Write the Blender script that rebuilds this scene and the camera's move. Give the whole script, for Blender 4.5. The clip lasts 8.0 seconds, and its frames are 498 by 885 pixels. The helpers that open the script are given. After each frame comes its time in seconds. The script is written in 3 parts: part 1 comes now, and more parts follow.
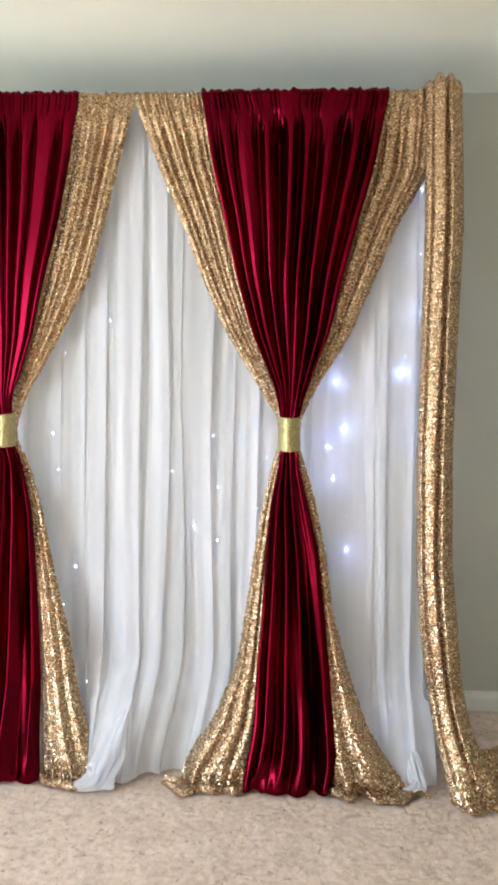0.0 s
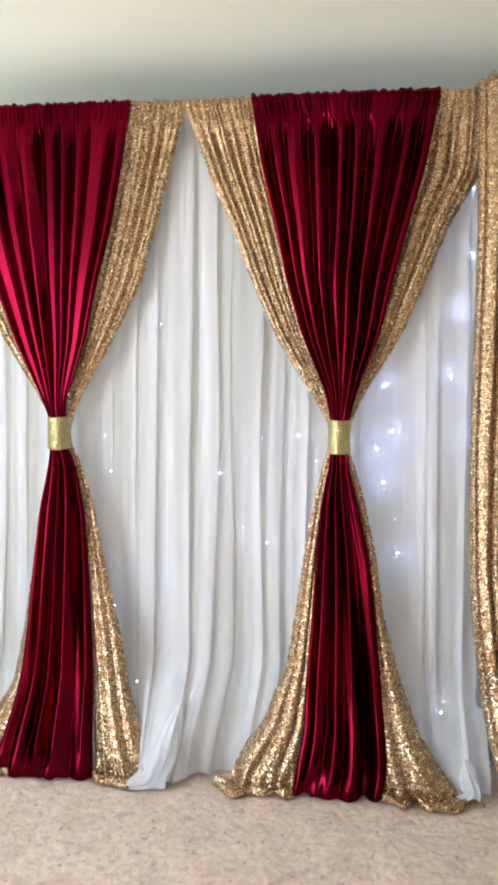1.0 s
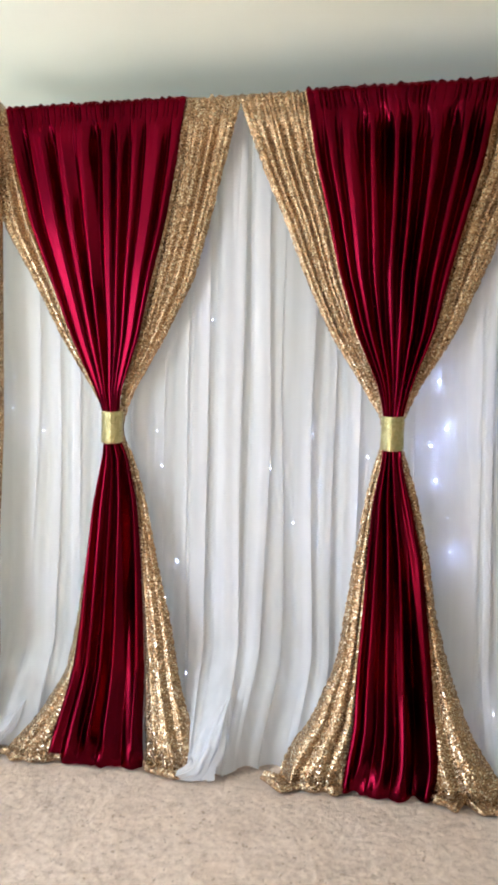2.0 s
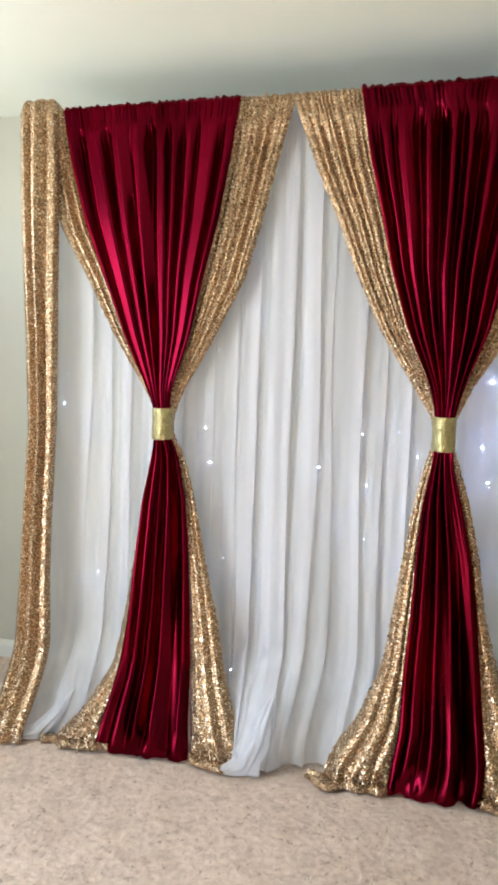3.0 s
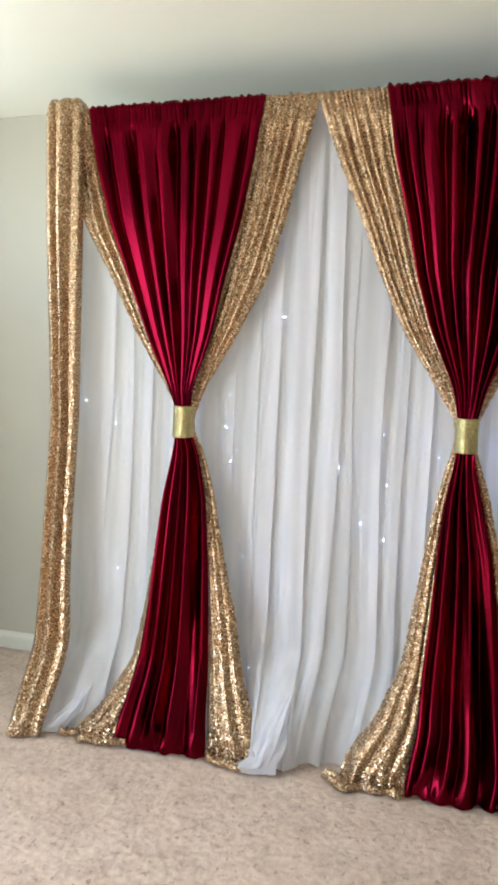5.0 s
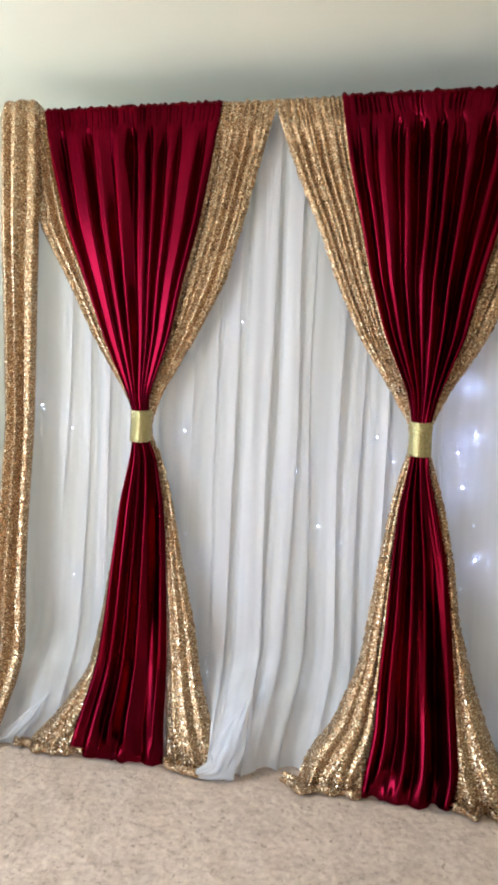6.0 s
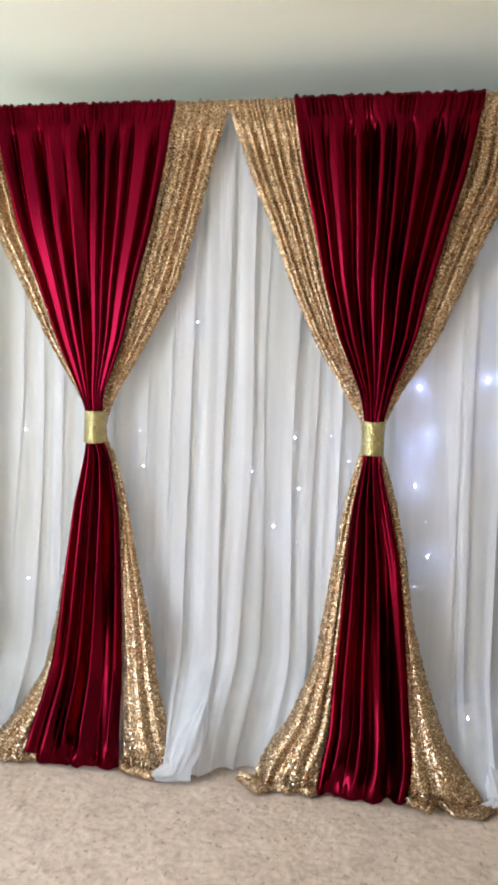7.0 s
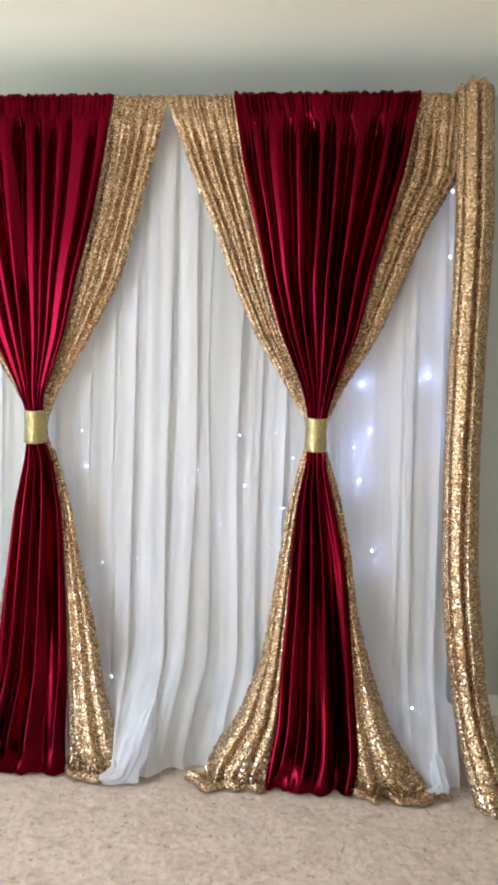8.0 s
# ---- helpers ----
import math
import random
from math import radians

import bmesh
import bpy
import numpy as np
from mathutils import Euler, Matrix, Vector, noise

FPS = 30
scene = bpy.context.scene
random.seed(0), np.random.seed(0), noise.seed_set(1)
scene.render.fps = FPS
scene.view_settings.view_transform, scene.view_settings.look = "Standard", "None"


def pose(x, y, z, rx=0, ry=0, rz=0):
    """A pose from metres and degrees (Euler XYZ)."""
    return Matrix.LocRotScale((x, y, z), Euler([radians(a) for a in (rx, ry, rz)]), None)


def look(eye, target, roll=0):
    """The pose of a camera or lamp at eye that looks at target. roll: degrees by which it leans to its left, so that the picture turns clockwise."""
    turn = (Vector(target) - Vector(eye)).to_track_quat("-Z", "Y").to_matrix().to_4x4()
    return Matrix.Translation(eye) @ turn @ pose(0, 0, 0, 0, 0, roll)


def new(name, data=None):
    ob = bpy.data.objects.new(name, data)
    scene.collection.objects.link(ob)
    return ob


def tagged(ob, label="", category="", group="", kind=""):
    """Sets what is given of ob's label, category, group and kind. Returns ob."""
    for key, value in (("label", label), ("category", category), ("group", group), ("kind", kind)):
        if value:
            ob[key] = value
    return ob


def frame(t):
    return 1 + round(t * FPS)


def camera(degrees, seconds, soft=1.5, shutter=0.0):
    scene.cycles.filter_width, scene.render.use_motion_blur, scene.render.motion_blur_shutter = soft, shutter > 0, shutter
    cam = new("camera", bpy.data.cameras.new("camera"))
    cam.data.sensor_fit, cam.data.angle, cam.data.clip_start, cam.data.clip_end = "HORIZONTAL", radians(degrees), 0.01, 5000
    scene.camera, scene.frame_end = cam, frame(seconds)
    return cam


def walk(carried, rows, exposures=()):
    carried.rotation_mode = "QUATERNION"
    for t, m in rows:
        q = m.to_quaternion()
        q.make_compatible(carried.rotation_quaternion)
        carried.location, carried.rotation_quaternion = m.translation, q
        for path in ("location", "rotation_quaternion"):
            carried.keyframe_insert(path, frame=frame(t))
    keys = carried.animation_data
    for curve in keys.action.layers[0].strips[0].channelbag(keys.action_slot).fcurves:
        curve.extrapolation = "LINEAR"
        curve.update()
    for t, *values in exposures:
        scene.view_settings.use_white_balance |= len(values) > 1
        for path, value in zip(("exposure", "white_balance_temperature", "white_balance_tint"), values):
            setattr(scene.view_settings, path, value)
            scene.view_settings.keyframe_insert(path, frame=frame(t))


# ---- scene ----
# camera and its way
cam = camera(41.1, 8.0, soft=3.3)
PATH = [
    (0, (0.478, -2.112, 1.095), (0.38, -0.115, 1.035), 0.8),
    (0.5, (0.456, -2.117, 1.093), (0.305, -0.124, 1.043), 0.7),
    (1, (0.444, -2.12, 1.093), (0.23, -0.132, 1.041), 0.7),
    (1.5, (0.423, -2.124, 1.093), (0.152, -0.143, 1.034), 0.8),
    (2, (0.408, -2.124, 1.091), (0.075, -0.153, 1.025), 1.2),
    (3.5, (0.358, -2.142, 1.091), (-0.126, -0.203, 1.009), 2.3),
    (4, (0.352, -2.141, 1.093), (-0.161, -0.21, 1.003), 2.5),
    (4.2, (0.351, -2.141, 1.093), (-0.1665, -0.211, 1.003), 2.58),
    (5.3, (0.368, -2.142, 1.0935), (-0.095, -0.196, 1.016), 2.75),
    (5.5, (0.373, -2.142, 1.093), (-0.065, -0.191, 1.021), 2.8),
    (6, (0.384, -2.141, 1.087), (-0.005, -0.18, 1.028), 2.6),
    (6.5, (0.399, -2.14, 1.09), (0.059, -0.17, 1.033), 2.4),
    (7, (0.421, -2.136, 1.087), (0.131, -0.158, 1.034), 2.3),
    (7.5, (0.43, -2.135, 1.088), (0.21, -0.148, 1.036), 2.0),
    (8, (0.445, -2.13, 1.09), (0.298, -0.136, 1.033), 1.6),
]
walk(cam, [(t, look(eye, target, roll)) for t, eye, target, roll in PATH],
     exposures=((0.0, 2.77), (1.0, 2.73), (2.0, 2.68), (4.0, 2.48), (5.5, 2.52), (6.5, 2.56), (8.0, 2.62)))

# light: daylight and a patch of sun through a tall window on the left
W_LEFT, W_RIGHT, W_BACK, W_FRONT, CEIL = -1.8, 3.6, 0.46, -7.0, 2.345
SUN_EL, SUN_AZ = 42.4, 294.0
world = bpy.data.worlds.new("sky")
scene.world = world
world.use_nodes = True
wn = world.node_tree.nodes
sky = wn.new("ShaderNodeTexSky")
sky.sky_type, sky.sun_disc = "NISHITA", False
sky.sun_elevation, sky.sun_rotation = radians(SUN_EL), radians(SUN_AZ)
wn["Background"].inputs[1].default_value = 0.12
world.node_tree.links.new(sky.outputs[0], wn["Background"].inputs[0])
SUN_WAY = Vector((0.9, -0.4, -0.9))
sun = bpy.data.lights.new("sun", "SUN")
sun.energy, sun.angle, sun.color = 5.0, radians(0.5), (1.0, 0.97, 0.92)
new("sun", sun).matrix_world = look((0, 0, 0), SUN_WAY)


def area_lamp(name, eye, target, width, height, watts, colour):
    data = bpy.data.lights.new(name, "AREA")
    data.shape, data.size, data.size_y, data.energy, data.color = "RECTANGLE", width, height, watts, colour
    ob = new(name, data)
    ob.matrix_world = look(eye, target)
    return ob


# window openings in the left wall (y0, y1, z0, z1), out of view: a tall one and a high one near the corner, added for
# ceiling light
WIN_L = (-2.75, -1.25, 0.1, 2.2)
WIN_HIGH_ADDED = (-0.85, 0.0, 1.65, 2.27)
area_lamp("window_light", (W_LEFT - 0.06, -2.0, 1.15), (0, -2.0, 1.15), 1.46, 2.05, 11.0, (0.81, 0.91, 1.0))
# added lamp in the unseen high opening, brightens the ceiling above the rod
area_lamp("window_light", (W_LEFT - 0.06, -0.425, 1.96), (0, -0.6, 2.3), 0.83, 0.6, 1.7, (0.9, 0.96, 1.0))


# materials
def material(name, colour, rough=0.6, metal=0.0):
    m = bpy.data.materials.new(name)
    m.use_nodes = True
    b = m.node_tree.nodes["Principled BSDF"]
    b.inputs["Base Color"].default_value = (*colour, 1)
    b.inputs["Roughness"].default_value = rough
    b.inputs["Metallic"].default_value = metal
    return m, m.node_tree.nodes, m.node_tree.links, b


def textured(m_nodes, m_links, kind, scale, stretch=(1, 1, 1), **sets):
    co = m_nodes.new("ShaderNodeTexCoord")
    mp = m_nodes.new("ShaderNodeMapping")
    mp.inputs["Scale"].default_value = stretch
    m_links.new(co.outputs["Object"], mp.inputs["Vector"])
    tx = m_nodes.new(kind)
    tx.inputs["Scale"].default_value = scale
    for k, v in sets.items():
        tx.inputs[k].default_value = v
    m_links.new(mp.outputs[0], tx.inputs["Vector"])
    return tx


def ramp(m_nodes, m_links, fac, stops):
    r = m_nodes.new("ShaderNodeValToRGB")
    r.color_ramp.elements[0].position, r.color_ramp.elements[0].color = stops[0][0], (*stops[0][1], 1)
    r.color_ramp.elements[1].position, r.color_ramp.elements[1].color = stops[-1][0], (*stops[-1][1], 1)
    for p, c in stops[1:-1]:
        e = r.color_ramp.elements.new(p)
        e.color = (*c, 1)
    m_links.new(fac, r.inputs[0])
    return r


def bump(m_nodes, m_links, b, height, strength, distance):
    n = m_nodes.new("ShaderNodeBump")
    n.inputs["Strength"].default_value, n.inputs["Distance"].default_value = strength, distance
    m_links.new(height, n.inputs["Height"])
    m_links.new(n.outputs[0], b.inputs["Normal"])
    return n


def painted(name, c0, c1, rough):
    m, n, l, b = material(name, c0, rough)
    big = textured(n, l, "ShaderNodeTexNoise", 1.3, Detail=3.0)
    r = ramp(n, l, big.outputs[0], [(0.3, c0), (0.7, c1)])
    l.new(r.outputs[0], b.inputs["Base Color"])
    fine = textured(n, l, "ShaderNodeTexNoise", 220.0, Detail=4.0)
    bump(n, l, b, fine.outputs[0], 0.15, 0.002)
    return m


MAT_WALL = painted("sage_wall_paint", (0.47, 0.475, 0.41), (0.51, 0.515, 0.45), 0.75)
MAT_CEILING = painted("ceiling_paint", (0.83, 0.88, 0.8), (0.85, 0.9, 0.82), 0.85)
MAT_TRIM = painted("white_trim_paint", (0.72, 0.74, 0.68), (0.78, 0.79, 0.73), 0.45)


def velvet():
    m, n, l, b = material("burgundy_velvet", (0.1, 0.002, 0.01), 0.24, 1.0)
    big = textured(n, l, "ShaderNodeTexNoise", 6.0, (1, 1, 0.25), Detail=3.0)
    r = ramp(n, l, big.outputs[0], [(0.32, (0.074, 0.0014, 0.0068)), (0.68, (0.152, 0.0029, 0.0142))])
    l.new(r.outputs[0], b.inputs["Base Color"])
    b.inputs["Sheen Weight"].default_value = 0.015
    b.inputs["Sheen Roughness"].default_value = 0.35
    b.inputs["Sheen Tint"].default_value = (1.0, 0.12, 0.25, 1)
    # the brushed pile spreads the gloss up and down the drop
    tan = n.new("ShaderNodeTangent")
    tan.direction_type, tan.axis = "RADIAL", "Z"
    l.new(tan.outputs[0], b.inputs["Tangent"])
    b.inputs["Anisotropic"].default_value = 0.35
    b.inputs["Specular Tint"].default_value = (0.55, 0.06, 0.12, 1)
    b.inputs["Anisotropic Rotation"].default_value = 0.25
    nap = textured(n, l, "ShaderNodeTexNoise", 500.0, (1, 1, 0.3), Detail=2.0)
    bump(n, l, b, nap.outputs[0], 0.2, 0.001)
    return m


def sequins(name, base, dark, sparkle, size):
    """Overlapping small sequins: each cell tilts its own way, so some flash and some stay dull."""
    m, n, l, b = material(name, base, 0.3, 0.85)
    cell = textured(n, l, "ShaderNodeTexVoronoi", 1.0 / size, (1, 1, 1.15), Randomness=0.7)
    pick = n.new("ShaderNodeSeparateColor")
    l.new(cell.outputs["Color"], pick.inputs[0])
    r = ramp(n, l, pick.outputs[2], [(0.0, dark), (0.5, base), (0.8, base), (0.97, sparkle)])
    l.new(r.outputs[0], b.inputs["Base Color"])
    # one sequin in five lies clean and sharp, the rest are dulled by their overlap
    rr = ramp(n, l, pick.outputs[0], [(0.0, (0.14, 0.14, 0.14)), (0.33, (0.19, 0.19, 0.19)), (0.45, (0.4, 0.4, 0.4)), (1.0, (0.5, 0.5, 0.5))])
    l.new(rr.outputs[0], b.inputs["Roughness"])
    tilt = n.new("ShaderNodeVectorMath")
    tilt.operation = "SUBTRACT"
    tilt.inputs[1].default_value = (0.5, 0.5, 0.5)
    l.new(cell.outputs["Color"], tilt.inputs[0])
    amount = n.new("ShaderNodeVectorMath")
    amount.operation = "SCALE"
    amount.inputs["Scale"].default_value = 0.6
    l.new(tilt.outputs[0], amount.inputs[0])
    geo = n.new("ShaderNodeNewGeometry")
    add = n.new("ShaderNodeVectorMath")
    l.new(geo.outputs["Normal"], add.inputs[0])
    l.new(amount.outputs[0], add.inputs[1])
    unit = n.new("ShaderNodeVectorMath")
    unit.operation = "NORMALIZE"
    l.new(add.outputs[0], unit.inputs[0])
    l.new(unit.outputs[0], b.inputs["Normal"])
    return m


MAT_VELVET = velvet()
MAT_GOLD = sequins("gold_sequins", (0.44, 0.28, 0.158), (0.21, 0.12, 0.06), (0.97, 0.85, 0.64), 0.0034)
MAT_BAND = sequins("pale_gold_glitter", (0.42, 0.365, 0.17), (0.31, 0.265, 0.12), (0.75, 0.68, 0.42), 0.0015)


def chiffon():
    m, n, l, b = material("white_chiffon", (0.86, 0.87, 0.9), 0.6)
    weave = textured(n, l, "ShaderNodeTexNoise", 6.0, (1, 1, 0.15), Detail=2.0)
    r = ramp(n, l, weave.outputs[0], [(0.3, (0.89, 0.9, 0.93)), (0.7, (0.93, 0.94, 0.96))])
    l.new(r.outputs[0], b.inputs["Base Color"])
    thru = n.new("ShaderNodeBsdfTranslucent")
    thru.inputs[0].default_value = (0.84, 0.86, 0.94, 1)
    mix = n.new("ShaderNodeMixShader")
    mix.inputs[0].default_value = 0.48
    l.new(b.outputs[0], mix.inputs[1])
    l.new(thru.outputs[0], mix.inputs[2])
    clear = n.new("ShaderNodeBsdfTransparent")
    out = n.new("ShaderNodeMixShader")
    streak = textured(n, l, "ShaderNodeTexNoise", 18.0, (1, 1, 0.03), Detail=2.0)
    thin = n.new("ShaderNodeMapRange")
    thin.inputs["From Min"].default_value, thin.inputs["From Max"].default_value = 0.3, 0.7
    thin.inputs["To Min"].default_value, thin.inputs["To Max"].default_value = 0.18, 0.32
    l.new(streak.outputs[0], thin.inputs["Value"])
    l.new(thin.outputs[0], out.inputs[0])
    l.new(mix.outputs[0], out.inputs[1])
    l.new(clear.outputs[0], out.inputs[2])
    l.new(out.outputs[0], n["Material Output"].inputs[0])
    return m


MAT_SHEER = chiffon()


def carpet_mat():
    m, n, l, b = material("beige_carpet", (0.5, 0.42, 0.34), 0.95)
    tuft = textured(n, l, "ShaderNodeTexNoise", 48.0, Detail=7.0, Roughness=0.72)
    r = ramp(n, l, tuft.outputs[0], [(0.3, (0.37, 0.27, 0.2)), (0.4, (0.65, 0.495, 0.395)), (0.6, (0.785, 0.63, 0.515))])
    blot = textured(n, l, "ShaderNodeTexNoise", 9.0, Detail=6.0, Roughness=0.65, Distortion=0.6)
    r2 = ramp(n, l, blot.outputs[0], [(0.32, (0.78, 0.755, 0.73)), (0.5, (0.95, 0.94, 0.93)), (0.68, (1.0, 1.0, 1.0))])
    mul = n.new("ShaderNodeMixRGB")
    mul.blend_type = "MULTIPLY"
    mul.inputs[0].default_value = 1.0
    l.new(r.outputs[0], mul.inputs[1])
    l.new(r2.outputs[0], mul.inputs[2])
    # dark flecks between the tufts
    fleck = textured(n, l, "ShaderNodeTexNoise", 70.0, (1, 0.6, 1), Detail=2.0)
    r3 = ramp(n, l, fleck.outputs[0], [(0.27, (0.62, 0.56, 0.51)), (0.36, (1.0, 1.0, 1.0))])
    mul2 = n.new("ShaderNodeMixRGB")
    mul2.blend_type = "MULTIPLY"
    mul2.inputs[0].default_value = 1.0
    l.new(mul.outputs[0], mul2.inputs[1])
    l.new(r3.outputs[0], mul2.inputs[2])
    l.new(mul2.outputs[0], b.inputs["Base Color"])
    b.inputs["Sheen Weight"].default_value = 0.2
    bump(n, l, b, tuft.outputs[0], 0.7, 0.01)
    return m


MAT_CARPET = carpet_mat()
MAT_METAL = material("brushed_steel", (0.55, 0.55, 0.56), 0.35, 1.0)[0]
MAT_WIRE = material("clear_wire", (0.7, 0.72, 0.72), 0.4)[0]


def glowing(name, colour, strength):
    m, n, l, b = material(name, (0.9, 0.9, 0.95), 0.3)
    b.inputs["Emission Color"].default_value = (*colour, 1)
    b.inputs["Emission Strength"].default_value = strength
    return m


MAT_BULB_STRONG = glowing("bright_cool_led", (0.42, 0.55, 1.0), 115.0)
MAT_BULB = glowing("cool_white_led", (0.45, 0.58, 1.0), 22.0)
MAT_BULB_DIM = glowing("dim_cool_led", (0.5, 0.62, 1.0), 3.0)


# building helpers
def mesh_from(name, verts, faces, mat, smooth=True):
    me = bpy.data.meshes.new(name)
    me.from_pydata(verts, [], faces)
    me.materials.append(mat)
    if smooth:
        me.polygons.foreach_set("use_smooth", [True] * len(me.polygons))
    me.update()
    return me


def grid_faces(rows, cols):
    return [(i * cols + j, i * cols + j + 1, (i + 1) * cols + j + 1, (i + 1) * cols + j) for i in range(rows - 1) for j in range(cols - 1)]


def part(name, bm, mat, parent=None, label="", smooth=False):
    me = bpy.data.meshes.new(name)
    bm.to_mesh(me)
    bm.free()
    me.materials.append(mat)
    if smooth:
        me.polygons.foreach_set("use_smooth", [True] * len(me.polygons))
    ob = new(name, me)
    if parent:
        ob.parent = parent
    return tagged(ob, label)


def box(bm, x0, x1, y0, y1, z0, z1, bevel=0.0):
    made = bmesh.ops.create_cube(bm, size=1.0, matrix=Matrix.LocRotScale(((x0 + x1) / 2, (y0 + y1) / 2, (z0 + z1) / 2), None, (x1 - x0, y1 - y0, z1 - z0)))
    if bevel:
        edges = {e for v in made["verts"] for e in v.link_edges}
        bmesh.ops.bevel(bm, geom=list(edges), offset=bevel, segments=2, affect="EDGES")
    return bm


def tube(bm, points, radius, sides=10):
    """A round bar along the points."""
    rings = []
    for i, p in enumerate(points):
        p = Vector(p)
        a, c = Vector(points[max(i - 1, 0)]), Vector(points[min(i + 1, len(points) - 1)])
        q = (c - a).to_track_quat("Z", "Y")
        rings.append([bm.verts.new(p + q @ Vector((radius * math.cos(k * math.tau / sides), radius * math.sin(k * math.tau / sides), 0))) for k in range(sides)])
    for r0, r1 in zip(rings, rings[1:]):
        for k in range(sides):
            bm.faces.new((r0[k], r0[(k + 1) % sides], r1[(k + 1) % sides], r1[k]))
    bm.faces.new(rings[0][::-1])
    bm.faces.new(rings[-1])
    return bm


# the room
bm = bmesh.new()
T = 0.12
wall = part("wall_north", box(bm, W_LEFT - T, W_RIGHT + T, W_BACK, W_BACK + T, 0, CEIL), MAT_WALL)
tagged(wall, "sage green painted wall behind the backdrop", "wall", kind="structure")
bm = bmesh.new()
y0, y1, z0, z1 = WIN_L
box(bm, W_LEFT - T, W_LEFT, W_FRONT, y0, 0, CEIL)
box(bm, W_LEFT - T, W_LEFT, y1, WIN_HIGH_ADDED[0], 0, CEIL)
box(bm, W_LEFT - T, W_LEFT, WIN_HIGH_ADDED[0], WIN_HIGH_ADDED[1], 0, WIN_HIGH_ADDED[2])
box(bm, W_LEFT - T, W_LEFT, WIN_HIGH_ADDED[0], WIN_HIGH_ADDED[1], WIN_HIGH_ADDED[3], CEIL)
box(bm, W_LEFT - T, W_LEFT, WIN_HIGH_ADDED[1], W_BACK, 0, CEIL)
box(bm, W_LEFT - T, W_LEFT, y0, y1, 0, z0)
box(bm, W_LEFT - T, W_LEFT, y0, y1, z1, CEIL)
tagged(part("wall_west", bm, MAT_WALL), "sage green painted wall with two window openings, the high one added", "wall", kind="structure")
bm = bmesh.new()
tagged(part("wall_south", box(bm, W_LEFT - T, W_RIGHT + T, W_FRONT - T, W_FRONT, 0, CEIL), MAT_WALL), "plain sage green painted wall", "wall", kind="structure")
bm = bmesh.new()
tagged(part("wall_east", box(bm, W_RIGHT, W_RIGHT + T, W_FRONT, W_BACK, 0, CEIL), MAT_WALL), "plain sage green painted wall", "wall", kind="structure")
bm = bmesh.new()
tagged(part("ceiling", box(bm, W_LEFT - T, W_RIGHT + T, W_FRONT - T, W_BACK + T, CEIL, CEIL + 0.1), MAT_CEILING), "pale off-white painted ceiling", "ceiling", kind="structure")


def baseboard(name, x0, x1):
    """Moulded skirting: a flat face with a stepped, rounded top."""
    profile = [(0.0, 0.0), (-0.014, 0.0), (-0.014, 0.05), (-0.011, 0.06), (-0.007, 0.066), (-0.005, 0.074), (0.0, 0.074)]
    verts = [(x, W_BACK - 0.0005 + y, z) for x in (x0, x1) for y, z in profile]
    n = len(profile)
    faces = [(i, i + 1, n + i + 1, n + i) for i in range(n - 1)]
    return tagged(new(name, mesh_from(name, verts, faces, MAT_TRIM, False)), "white painted moulded baseboard along the wall", "baseboard", kind="structure")


baseboard("baseboard", W_LEFT, W_RIGHT)


def carpet():
    """Cut-pile carpet: the stretch before the backdrop has its tufts as relief."""
    xs = np.concatenate([np.linspace(W_LEFT - 0.1, -1.5, 10)[:-1], np.linspace(-1.5, 1.5, 460), np.linspace(1.5, W_RIGHT + 0.1, 10)[1:]])
    ys = np.concatenate([np.linspace(W_FRONT - 0.1, -0.95, 24)[:-1], np.linspace(-0.95, W_BACK + 0.1, 240)])
    rng = np.random.default_rng(5)
    X, Y = np.meshgrid(xs, ys)
    Z = rng.uniform(-0.003, 0.0, X.shape)
    # clumps of pile, a few centimetres across, brushed unevenly
    for cell, size in ((0.06, 0.0006), (0.017, 0.0006)):
        gx, gy = np.arange(-1.7, 1.75, cell), np.arange(-1.2, 0.8, cell)
        g = rng.normal(0, 1, (len(gy), len(gx)))
        ix, iy = np.clip((X + 1.7) / cell, 0, len(gx) - 2), np.clip((Y + 1.2) / cell, 0, len(gy) - 2)
        jx, jy = ix.astype(int), iy.astype(int)
        tx, ty = ix - jx, iy - jy
        tx, ty = tx * tx * (3 - 2 * tx), ty * ty * (3 - 2 * ty)
        Z += size * ((g[jy, jx] * (1 - tx) + g[jy, jx + 1] * tx) * (1 - ty) + (g[jy + 1, jx] * (1 - tx) + g[jy + 1, jx + 1] * tx) * ty)
    Z -= 0.003
    X = X + rng.uniform(-0.002, 0.002, X.shape)
    verts = np.stack([X, Y, Z], -1).reshape(-1, 3)
    ob = new("floor", mesh_from("floor", verts.tolist(), grid_faces(len(ys), len(xs)), MAT_CARPET))
    return tagged(ob, "beige cut-pile wall-to-wall carpet with flecks", "carpet", kind="structure")


carpet()


# cloth
def smooth_interp(z, zs, vs):
    """Piecewise curve through few heights, rounded by averaging over 6 cm."""
    order = np.argsort(zs)
    zs, vs = np.asarray(zs)[order], np.asarray(vs)[order]
    return np.mean([np.interp(z + d, zs, vs) for d in np.linspace(-0.03, 0.03, 7)], axis=0)


